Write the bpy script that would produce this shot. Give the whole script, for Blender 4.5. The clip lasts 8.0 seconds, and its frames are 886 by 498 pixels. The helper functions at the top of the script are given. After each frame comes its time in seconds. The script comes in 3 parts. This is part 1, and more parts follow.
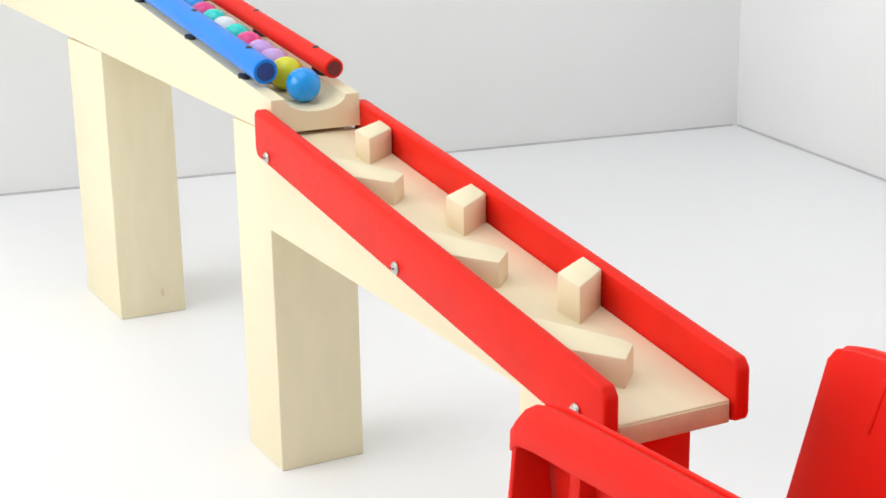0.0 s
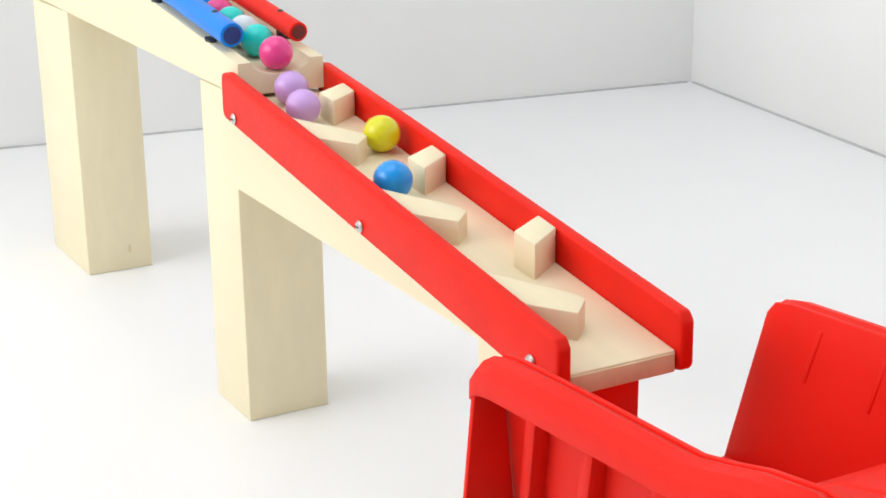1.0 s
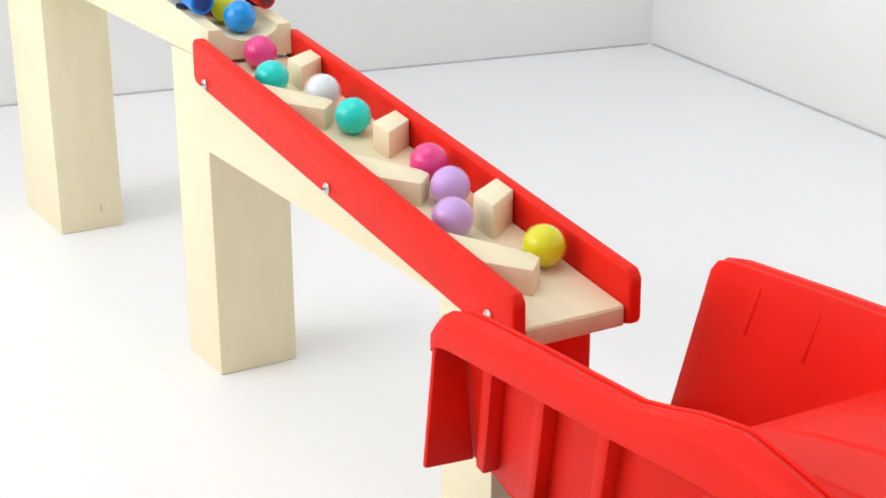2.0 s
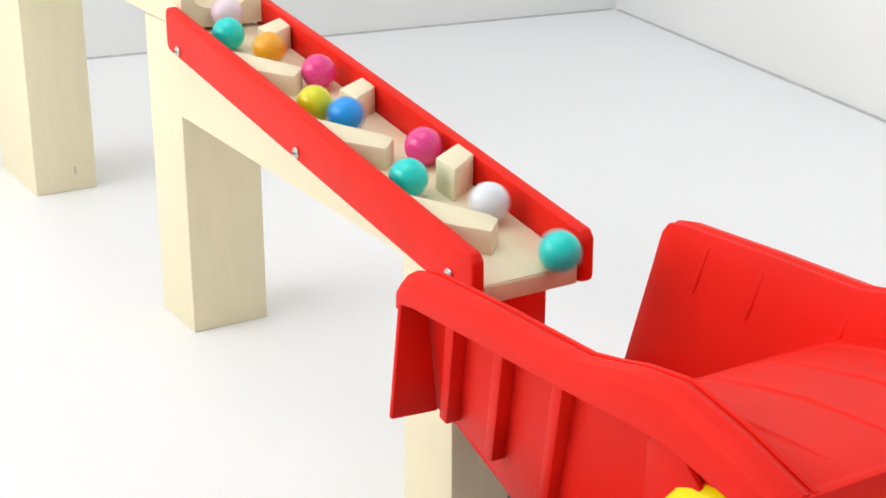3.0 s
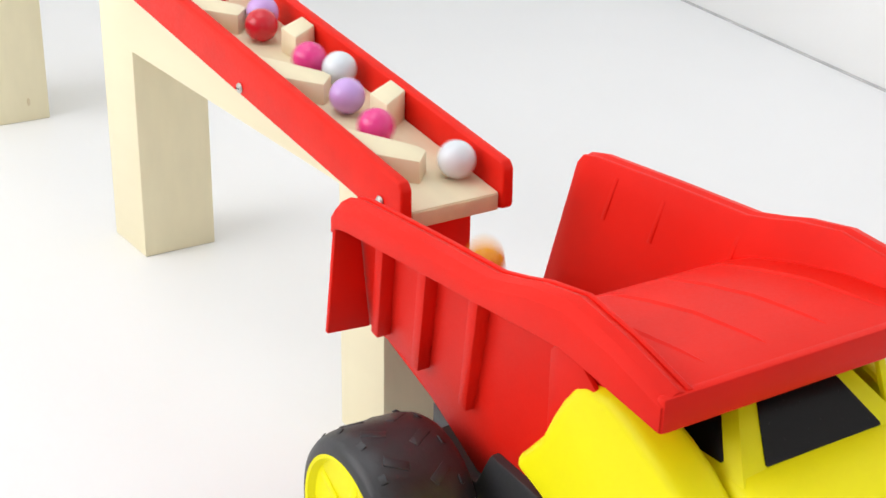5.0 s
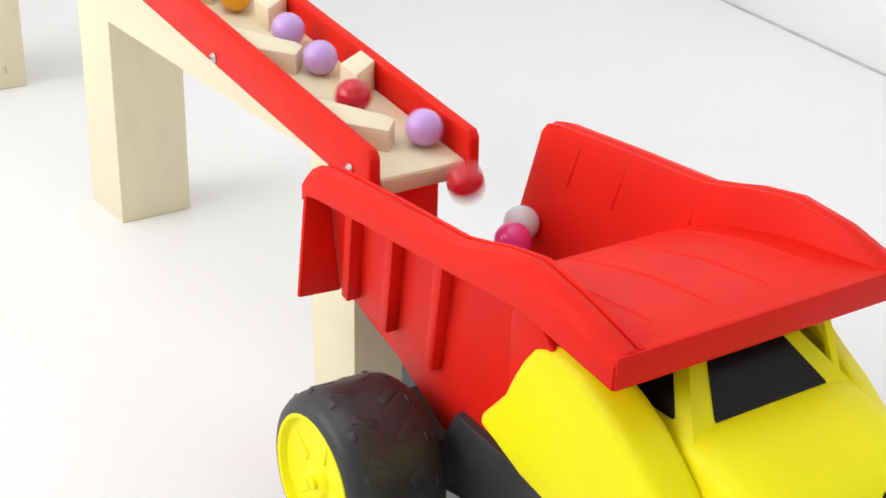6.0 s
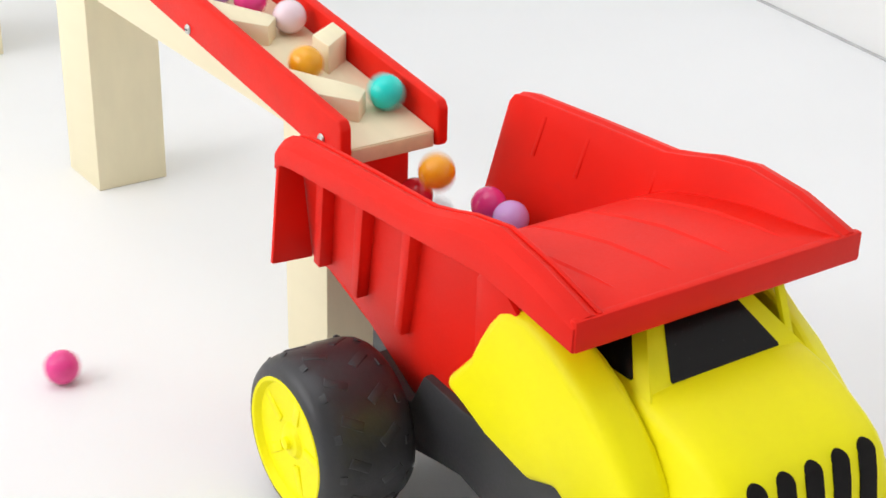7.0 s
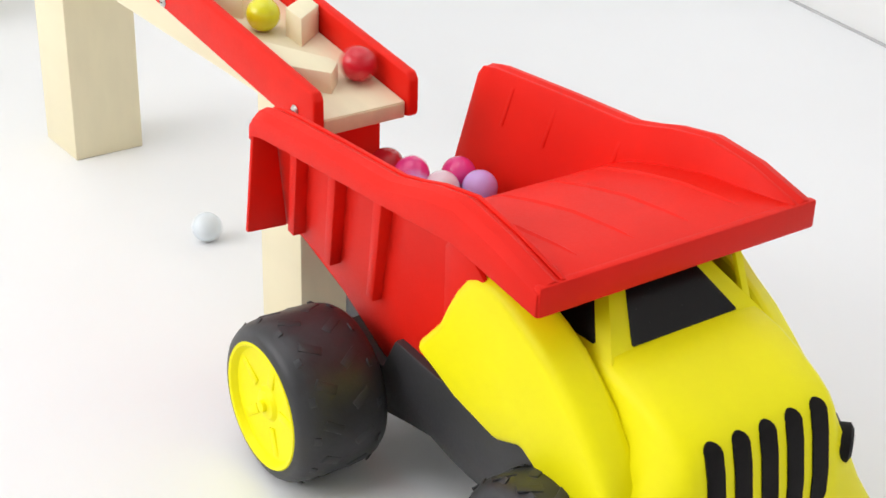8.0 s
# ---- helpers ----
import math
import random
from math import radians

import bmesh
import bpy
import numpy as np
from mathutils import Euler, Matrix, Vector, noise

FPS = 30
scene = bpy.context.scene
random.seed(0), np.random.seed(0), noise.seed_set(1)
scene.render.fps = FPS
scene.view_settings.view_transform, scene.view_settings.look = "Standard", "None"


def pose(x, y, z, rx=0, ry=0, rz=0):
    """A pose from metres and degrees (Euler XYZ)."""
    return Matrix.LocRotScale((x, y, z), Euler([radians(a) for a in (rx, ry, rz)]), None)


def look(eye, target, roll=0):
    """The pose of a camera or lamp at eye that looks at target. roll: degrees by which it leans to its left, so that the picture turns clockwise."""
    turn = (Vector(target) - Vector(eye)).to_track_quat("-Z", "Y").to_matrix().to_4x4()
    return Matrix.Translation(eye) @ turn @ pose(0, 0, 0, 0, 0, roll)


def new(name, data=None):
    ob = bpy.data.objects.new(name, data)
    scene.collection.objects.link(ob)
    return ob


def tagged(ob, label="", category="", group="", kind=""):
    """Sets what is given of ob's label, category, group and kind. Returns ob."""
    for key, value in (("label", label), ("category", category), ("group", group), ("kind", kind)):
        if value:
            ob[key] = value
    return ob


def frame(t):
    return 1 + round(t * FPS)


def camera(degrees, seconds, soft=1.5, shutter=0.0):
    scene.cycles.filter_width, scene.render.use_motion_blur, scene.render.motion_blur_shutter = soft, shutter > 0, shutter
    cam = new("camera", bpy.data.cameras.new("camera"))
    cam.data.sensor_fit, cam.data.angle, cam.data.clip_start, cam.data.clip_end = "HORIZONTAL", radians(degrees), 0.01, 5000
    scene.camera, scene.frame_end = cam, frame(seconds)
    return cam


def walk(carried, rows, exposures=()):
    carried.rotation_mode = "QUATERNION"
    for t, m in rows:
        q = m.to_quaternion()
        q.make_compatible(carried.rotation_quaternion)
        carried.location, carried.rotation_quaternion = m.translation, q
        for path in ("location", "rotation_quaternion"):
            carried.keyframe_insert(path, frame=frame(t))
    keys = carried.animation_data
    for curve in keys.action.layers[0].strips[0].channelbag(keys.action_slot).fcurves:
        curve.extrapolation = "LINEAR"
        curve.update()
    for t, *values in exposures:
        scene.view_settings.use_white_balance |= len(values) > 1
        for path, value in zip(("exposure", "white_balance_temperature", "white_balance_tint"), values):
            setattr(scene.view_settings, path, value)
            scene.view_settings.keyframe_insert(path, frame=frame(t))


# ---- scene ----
cam = camera(34.0, 8.0, soft=1.5, shutter=0.4)
PATH = [
    (0, 0.5370, -0.3754, 0.4616, 74.845, 0.922, 61.932),
    (0.5, 0.5528, -0.3849, 0.4689, 73.865, 0.775, 61.106),
    (1, 0.5707, -0.3951, 0.4765, 72.953, 0.601, 60.351),
    (1.5, 0.5900, -0.4056, 0.4842, 72.098, 0.408, 59.662),
    (2, 0.6101, -0.4159, 0.4920, 71.290, 0.204, 59.035),
    (2.5, 0.6303, -0.4257, 0.4996, 70.522, -0.004, 58.462),
    (3, 0.6502, -0.4349, 0.5069, 69.785, -0.212, 57.939),
    (3.5, 0.6693, -0.4433, 0.5141, 69.073, -0.413, 57.459),
    (4, 0.6874, -0.4508, 0.5209, 68.378, -0.606, 57.014),
    (4.5, 0.7043, -0.4573, 0.5275, 67.697, -0.788, 56.597),
    (5, 0.7198, -0.4631, 0.5338, 67.025, -0.957, 56.200),
    (5.5, 0.7341, -0.4681, 0.5400, 66.359, -1.115, 55.813),
    (6, 0.7470, -0.4727, 0.5460, 65.695, -1.260, 55.427),
    (6.5, 0.7590, -0.4770, 0.5520, 65.033, -1.397, 55.033),
    (7, 0.7701, -0.4815, 0.5582, 64.370, -1.528, 54.620),
    (7.5, 0.7809, -0.4867, 0.5648, 63.709, -1.657, 54.176),
    (8, 0.7918, -0.4929, 0.5718, 63.048, -1.789, 53.691),
]
walk(cam, [(t, pose(x, y, z, rx, ry, rz)) for t, x, y, z, rx, ry, rz in PATH])

# ---- light: soft daylight from a wide window beside the table and an added overhead fill, in a white room ----
scene.view_settings.exposure = 0.0
world = bpy.data.worlds.new("sky")
scene.world = world
world.use_nodes = True
wn = world.node_tree
sky = wn.nodes.new("ShaderNodeTexSky")
sky.sky_type = "NISHITA"
sky.sun_disc = False
sky.sun_elevation, sky.sun_rotation = radians(40), radians(200)
wn.links.new(sky.outputs[0], wn.nodes["Background"].inputs[0])
wn.nodes["Background"].inputs[1].default_value = 0.12


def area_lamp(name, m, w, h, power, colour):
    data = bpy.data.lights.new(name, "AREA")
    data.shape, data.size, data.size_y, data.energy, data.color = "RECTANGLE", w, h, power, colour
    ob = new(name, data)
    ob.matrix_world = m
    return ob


area_lamp("window_daylight", look((-0.75, -1.93, 1.35), (-0.75, 0, 1.0)), 1.9, 1.3, 27, (1.0, 0.985, 0.96))
# added fill lamp overhead, brightens the sides that the window leaves dark
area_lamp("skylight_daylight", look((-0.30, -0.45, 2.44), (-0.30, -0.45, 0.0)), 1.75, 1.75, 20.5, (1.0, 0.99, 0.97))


# ---- materials ----
def material(name, colour, rough=0.5, metal=0.0, spread=0.06, scale=40.0, bump=0.05, fine=400.0, coat=0.0, stretch=(1, 1, 1), random_shade=0.0, gloss=0.5):
    """A surface with grain at two scales: broad mottling and fine relief."""
    mat = bpy.data.materials.new(name)
    mat.use_nodes = True
    nt = mat.node_tree
    b = nt.nodes["Principled BSDF"]
    b.inputs["Roughness"].default_value = rough
    b.inputs["Metallic"].default_value = metal
    b.inputs["Coat Weight"].default_value = coat
    b.inputs["Specular IOR Level"].default_value = gloss
    b.inputs["Coat Roughness"].default_value = 0.05
    tc = nt.nodes.new("ShaderNodeTexCoord")
    mp = nt.nodes.new("ShaderNodeMapping")
    mp.inputs["Scale"].default_value = stretch
    nt.links.new(tc.outputs["Object"], mp.inputs["Vector"])
    big = nt.nodes.new("ShaderNodeTexNoise")
    big.inputs["Scale"].default_value, big.inputs["Detail"].default_value = scale, 5
    small = nt.nodes.new("ShaderNodeTexNoise")
    small.inputs["Scale"].default_value, small.inputs["Detail"].default_value = fine, 3
    for n in (big, small):
        nt.links.new(mp.outputs[0], n.inputs["Vector"])
    ramp = nt.nodes.new("ShaderNodeValToRGB")
    lo = [max(0, c * (1 - spread)) for c in colour]
    hi = [min(1, c * (1 + spread)) for c in colour]
    ramp.color_ramp.elements[0].position, ramp.color_ramp.elements[1].position = 0.32, 0.68
    ramp.color_ramp.elements[0].color, ramp.color_ramp.elements[1].color = (*lo, 1), (*hi, 1)
    nt.links.new(big.outputs["Fac"], ramp.inputs[0])
    out = ramp.outputs[0]
    if random_shade:
        info = nt.nodes.new("ShaderNodeObjectInfo")
        hsv = nt.nodes.new("ShaderNodeHueSaturation")
        rng = nt.nodes.new("ShaderNodeMapRange")
        rng.inputs["To Min"].default_value, rng.inputs["To Max"].default_value = 1 - random_shade, 1 + random_shade
        nt.links.new(info.outputs["Random"], rng.inputs["Value"])
        nt.links.new(rng.outputs[0], hsv.inputs["Value"])
        nt.links.new(out, hsv.inputs["Color"])
        out = hsv.outputs[0]
    nt.links.new(out, b.inputs["Base Color"])
    rr = nt.nodes.new("ShaderNodeMapRange")
    rr.inputs["To Min"].default_value, rr.inputs["To Max"].default_value = rough * 0.85, min(1, rough * 1.2)
    nt.links.new(small.outputs["Fac"], rr.inputs["Value"])
    nt.links.new(rr.outputs[0], b.inputs["Roughness"])
    bp = nt.nodes.new("ShaderNodeBump")
    bp.inputs["Strength"].default_value, bp.inputs["Distance"].default_value = bump, 0.001
    nt.links.new(small.outputs["Fac"], bp.inputs["Height"])
    nt.links.new(bp.outputs[0], b.inputs["Normal"])
    return mat


M_FLOOR = material("white_tabletop", (0.87, 0.875, 0.88), 0.42, spread=0.012, scale=3, bump=0.02, fine=250)
M_WALL = material("pale_grey_wall", (0.86, 0.86, 0.85), 0.85, spread=0.02, scale=2.5, bump=0.15, fine=160)
M_CEIL = material("white_ceiling", (0.82, 0.82, 0.81), 0.9, spread=0.01, scale=3, bump=0.1, fine=90)
M_WOOD = material("pale_maple", (0.86, 0.775, 0.535), 0.5, spread=0.022, scale=70, bump=0.06, fine=260, stretch=(0.05, 1, 0.3))
M_WOOD_END = material("pale_maple_end", (0.72, 0.60, 0.38), 0.6, spread=0.07, scale=60, bump=0.1, fine=350)
M_RED = material("red_paint", (0.80, 0.018, 0.008), 0.46, spread=0.05, scale=30, bump=0.06, fine=300, gloss=0.16)
M_RED_PLASTIC = material("red_plastic", (0.80, 0.014, 0.006), 0.48, spread=0.05, scale=14, bump=0.06, fine=500, gloss=0.16)
M_YELLOW = material("yellow_plastic", (0.96, 0.875, 0.004), 0.42, spread=0.03, scale=14, bump=0.04, fine=500, gloss=0.2)
M_TYRE = material("dark_rubber", (0.028, 0.028, 0.031), 0.42, spread=0.2, scale=40, bump=0.15, fine=300)
M_CHASSIS = material("black_plastic", (0.03, 0.03, 0.032), 0.45, spread=0.12, scale=30, bump=0.08, fine=400)
# near-black that paints the shade of slots and recesses on solid parts
M_CAVITY_SHADE = material("cavity_shade", (0.010, 0.008, 0.008), 0.6, spread=0.1, scale=30, bump=0.03, gloss=0.12)
M_BLUE = material("blue_tube_plastic", (0.003, 0.23, 0.82), 0.3, spread=0.04, scale=30, bump=0.03, gloss=0.25)
# darker copies of the tube colours, for the shade painted on their ends
M_BLUE_BORE_SHADE = material("blue_bore_shade", (0.01, 0.04, 0.22), 0.5, spread=0.04, scale=30, bump=0.03)
M_RED_BORE_SHADE = material("red_bore_shade", (0.16, 0.01, 0.01), 0.5, spread=0.04, scale=30, bump=0.03)
M_STEEL = material("zinc_steel", (0.62, 0.60, 0.56), 0.3, metal=1.0, spread=0.08, scale=80, bump=0.05)
M_GLASS = material("smoked_window", (0.009, 0.008, 0.008), 0.25, spread=0.1, scale=20, bump=0.02, gloss=0.16)

BALL_COLOURS = {
    "blue": (0.003, 0.31, 0.86), "yellow": (0.72, 0.70, 0.015), "lavender": (0.60, 0.38, 0.78), "pink": (0.82, 0.05, 0.27),
    "teal": (0.005, 0.70, 0.64), "white": (0.74, 0.80, 0.84), "orange": (0.88, 0.40, 0.012), "pale_pink": (0.82, 0.66, 0.72),
    "red": (0.62, 0.015, 0.03), "mint": (0.50, 0.78, 0.78),
}
M_BALL = {k: material(k + "_ball", c, 0.2, spread=0.03, scale=60, bump=0.012, fine=300, coat=0.45, gloss=0.3) for k, c in BALL_COLOURS.items()}


# ---- mesh helpers ----
def part(name, bm, mat, parent=None, label="", smooth=30):
    bmesh.ops.recalc_face_normals(bm, faces=bm.faces)
    me = bpy.data.meshes.new(name)
    bm.to_mesh(me)
    bm.free()
    me.materials.append(mat)
    if smooth:
        for p in me.polygons:
            p.use_smooth = True
        me.set_sharp_from_angle(angle=radians(smooth))
    ob = new(name, me)
    if parent:
        ob.parent = parent
    return tagged(ob, label=label)


def soften(bm, r, seg=2, angle=30):
    es = [e for e in bm.edges if len(e.link_faces) == 2 and e.calc_face_angle(0) > radians(angle)]
    bmesh.ops.bevel(bm, geom=es, offset=r, segments=seg, affect="EDGES", profile=0.5, clamp_overlap=True)
    return bm


def prism(outline, v0, v1, place=lambda a, b, v: (a, v, b), r=0.0, seg=2, bm=None):
    """An outline in (a, b) carried from v0 to v1."""
    bm = bm or bmesh.new()
    lo = [bm.verts.new(place(a, b, v0)) for a, b in outline]
    hi = [bm.verts.new(place(a, b, v1)) for a, b in outline]
    n = len(outline)
    bm.faces.new(lo)
    bm.faces.new(hi[::-1])
    for i in range(n):
        bm.faces.new((lo[i], hi[i], hi[(i + 1) % n], lo[(i + 1) % n]))
    bmesh.ops.recalc_face_normals(bm, faces=bm.faces)
    if r:
        soften(bm, r, seg)
    return bm


def box(x0, x1, y0, y1, z0, z1, r=0.0, seg=2):
    return prism([(x0, z0), (x1, z0), (x1, z1), (x0, z1)], y0, y1, r=r, seg=seg)


def shell(grid, thick, r=0.0):
    """A sheet from rows of points, made solid by the offset thick."""
    bm = bmesh.new()
    off = Vector(thick)
    a = [[bm.verts.new(p) for p in row] for row in grid]
    b = [[bm.verts.new(Vector(p) + off) for p in row] for row in grid]
    R, C = len(grid), len(grid[0])
    for i in range(R - 1):
        for j in range(C - 1):
            bm.faces.new((a[i][j], a[i][j + 1], a[i + 1][j + 1], a[i + 1][j]))
            bm.faces.new((b[i][j], b[i + 1][j], b[i + 1][j + 1], b[i][j + 1]))
    rim = [(i, 0) for i in range(R)] + [(R - 1, j) for j in range(1, C)] + [(i, C - 1) for i in range(R - 2, -1, -1)] + [(0, j) for j in range(C - 2, 0, -1)]
    for k in range(len(rim)):
        (i, j), (m, n) = rim[k], rim[(k + 1) % len(rim)]
        bm.faces.new((a[i][j], a[m][n], b[m][n], b[i][j]))
    bmesh.ops.recalc_face_normals(bm, faces=bm.faces)
    if r:
        soften(bm, r, 2, 40)
    return bm


def spun(profile, axis="y", seg=40, caps=True):
    """Rings of (offset along the axis, radius) round an axis through the origin."""
    bm = bmesh.new()
    rings = []
    for d, rad in profile:
        ring = []
        for k in range(seg):
            c, s = math.cos(2 * math.pi * k / seg) * rad, math.sin(2 * math.pi * k / seg) * rad
            ring.append(bm.verts.new({"y": (c, d, s), "x": (d, c, s), "z": (c, s, d)}[axis]))
        rings.append(ring)
    for a, b in zip(rings, rings[1:]):
        for k in range(seg):
            bm.faces.new((a[k], a[(k + 1) % seg], b[(k + 1) % seg], b[k]))
    if caps:
        bm.faces.new(rings[0])
        bm.faces.new(rings[-1][::-1])
    return bm


def move(bm, m):
    bmesh.ops.transform(bm, matrix=m, verts=bm.verts)
    return bm


# ---- the room ----
def wall_slab(name, a, b, z1=2.4, thick=0.1, hole=None):
    """A wall from a to b in plan, solid, with its thickness to the outside (to the left of a to b)."""
    a, b = Vector(a), Vector(b)
    d = (b - a).normalized()
    n = Vector((-d.y, d.x))
    ln = (b - a).length

    def place(s, z, v):
        p = a + d * s + n * v
        return (p.x, p.y, z)
    bm = bmesh.new()
    pieces = [(0, ln, 0, z1)] if not hole else [(0, hole[0], 0, z1), (hole[1], ln, 0, z1), (hole[0], hole[1], 0, hole[2]), (hole[0], hole[1], hole[3], z1)]
    for s0, s1, z0, zz in pieces:
        prism([(s0, z0), (s1, z0), (s1, zz), (s0, zz)], 0, thick, place, bm=bm)
    return tagged(part(name, bm, M_WALL, smooth=0), "pale grey plain painted wall behind the white floor", "wall", kind="structure")


floor = tagged(part("floor", box(-2.2, 3.0, -2.2, 2.4, -0.06, 0.0), M_FLOOR, smooth=0), "plain glossy white floor", "floor", kind="structure")
CORNER = (-1.435, 1.25)
# grey that stands for the shade where wall and floor meet
M_SHADE_LINE = material("grey_shade_line", (0.55, 0.55, 0.55), 0.8, spread=0.1, scale=20, bump=0.1)


def wall_foot(name, a, b):
    """A thin strip along the foot of a wall, on its inner side, that paints the junction's shade in grey."""
    a, b = Vector(a), Vector(b)
    d = (b - a).normalized()
    n = Vector((d.y, -d.x))
    ln = (b - a).length

    def place(s, z, v):
        p = a + d * s + n * v
        return (p.x, p.y, z)
    bm = prism([(0.01, 0.0), (ln - 0.01, 0.0), (ln - 0.01, 0.0024), (0.01, 0.0024)], 0.0, 0.004, place)
    return tagged(part(name, bm, M_SHADE_LINE, smooth=0), "thin grey strip painting the shade line along the wall foot", "trim", kind="structure")


wall_foot("trim_west", (-1.775, -2.0), CORNER)
wall_foot("trim_north", CORNER, (2.6, 0.32))
wall_slab("wall_west", (-1.775, -2.0), CORNER)
wall_slab("wall_north", CORNER, (2.6, 0.32))
# the next two walls are unseen, added so the white room bounces light
wall_slab("wall_east", (2.6, 0.32), (2.6, -2.0))
wall_slab("wall_south", (2.6, -2.0), (-1.775, -2.0), hole=(2.35, 4.35, 0.68, 2.02))
# unseen ceiling, opened only where the added fill lamp hangs
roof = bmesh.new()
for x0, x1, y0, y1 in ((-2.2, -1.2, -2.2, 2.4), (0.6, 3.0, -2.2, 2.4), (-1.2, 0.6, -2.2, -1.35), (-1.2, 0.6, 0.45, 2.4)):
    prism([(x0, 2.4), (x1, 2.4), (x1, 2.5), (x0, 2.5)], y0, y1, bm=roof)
tagged(part("ceiling", roof, M_CEIL, smooth=0), "plain white unseen ceiling with a square opening for the fill lamp", "ceiling", kind="structure")


# ---- the wooden ball run ----
W = 0.07          # clear width between the red side boards
SLOPE = 0.159
Z_END = 0.196     # upper face of the chute at its open end


def run_z(x):
    return Z_END - SLOPE * x


def lower_run():
    run = tagged(new("ball_run_ramp"), "pale wooden ball ramp with red side boards and deflector blocks", "ball run")
    outline = [(0, run_z(0)), (0, Z_END - 0.0125), (-0.031, Z_END - 0.0085), (-0.031, 0), (-0.09, 0), (-0.09, 0.1868), (-0.449, 0.1945), (-0.449, 0), (-0.520, 0), (-0.520, 0.2695), (-0.470, 0.2695), (-0.469, 0.2660), (-0.437, 0.2660)]
    part("body", prism(outline, 0.0, W, r=0.0012), M_WOOD, run, "pale maple arch block with sloping top")
    part("end_grain", box(0.0003, 0.0012, 0.0015, W - 0.0015, Z_END - 0.0118, Z_END - 0.0012, 0.0003), M_WOOD_END, run, "tan end grain of the chute")
    # red light thrown back by the truck bed, painted as a thin plate
    part("end_plate", box(-0.0312, -0.0296, 0.0012, W - 0.0012, 0.112, 0.1855, 0.0006), M_RED, run, "thin plate painted with the red bounce light on the front leg")
    # two boards with rounded ends, laid along the slope
    for name, y0, y1 in (("side_board", -0.009, -0.0003), ("side_board", W + 0.0003, W + 0.009)):
        o = [(0.0035, 0.1850), (0.0045, 0.1885), (0.0042, 0.2125), (0.0005, 0.2178), (-0.30, 0.2660), (-0.441, 0.2872), (-0.4465, 0.2866), (-0.449, 0.283), (-0.4495, 0.2575), (-0.446, 0.2520), (-0.30, 0.2295), (-0.002, 0.1836)]
        part(name, prism(o, y0, y1, r=0.0026, seg=4), M_RED, run, "red painted wooden side board")
    # deflectors against the far board: slanting up-hill face, square lower end
    for x, up in ((-0.3650, 0.0195), (-0.2295, 0.0198), (-0.0985, 0.0225)):
        o = [(x - 0.036, W - 0.0004), (x - 0.021, 0.0425), (x, 0.0440), (x - 0.0165, W - 0.0004)]
        part("deflector_block", prism(o, 0, up, lambda a, b, v: (a, b, run_z(a) - 0.0005 + v), r=0.0012), M_WOOD, run, "pale wooden deflector block")
    # wedges against the near board, pointing across the chute
    for x in (-0.2900, -0.1550, -0.0285):
        o = [(x - 0.068, 0.0004), (x - 0.024, 0.0004), (x, 0.0260), (x - 0.0125, 0.0395), (x - 0.020, 0.0375)]
        part("deflector_wedge", prism(o, 0, 0.0165, lambda a, b, v: (a, b, run_z(a) - 0.0005 + v), r=0.0010), M_WOOD, run, "pale wooden deflector wedge")
    for x, z in ((-0.4255, 0.2550), (-0.2185, 0.2230), (-0.0205, 0.1984)):
        bm = spun([(0, 0.0034), (-0.0010, 0.0042), (-0.0022, 0.0032), (-0.0027, 0.0010)], seg=20)
        s = part("screw", move(bm, Matrix.Translation((x, -0.0088, z))), M_STEEL, run, "small domed steel screw")
        # raised bar, the slot's shade is its colour
        part("slot", box(x - 0.0022, x + 0.0022, -0.0117, -0.0106, z - 0.0004, z + 0.0004), M_CAVITY_SHADE, s, "dark bar painting the shade in the screw slot")
    return run


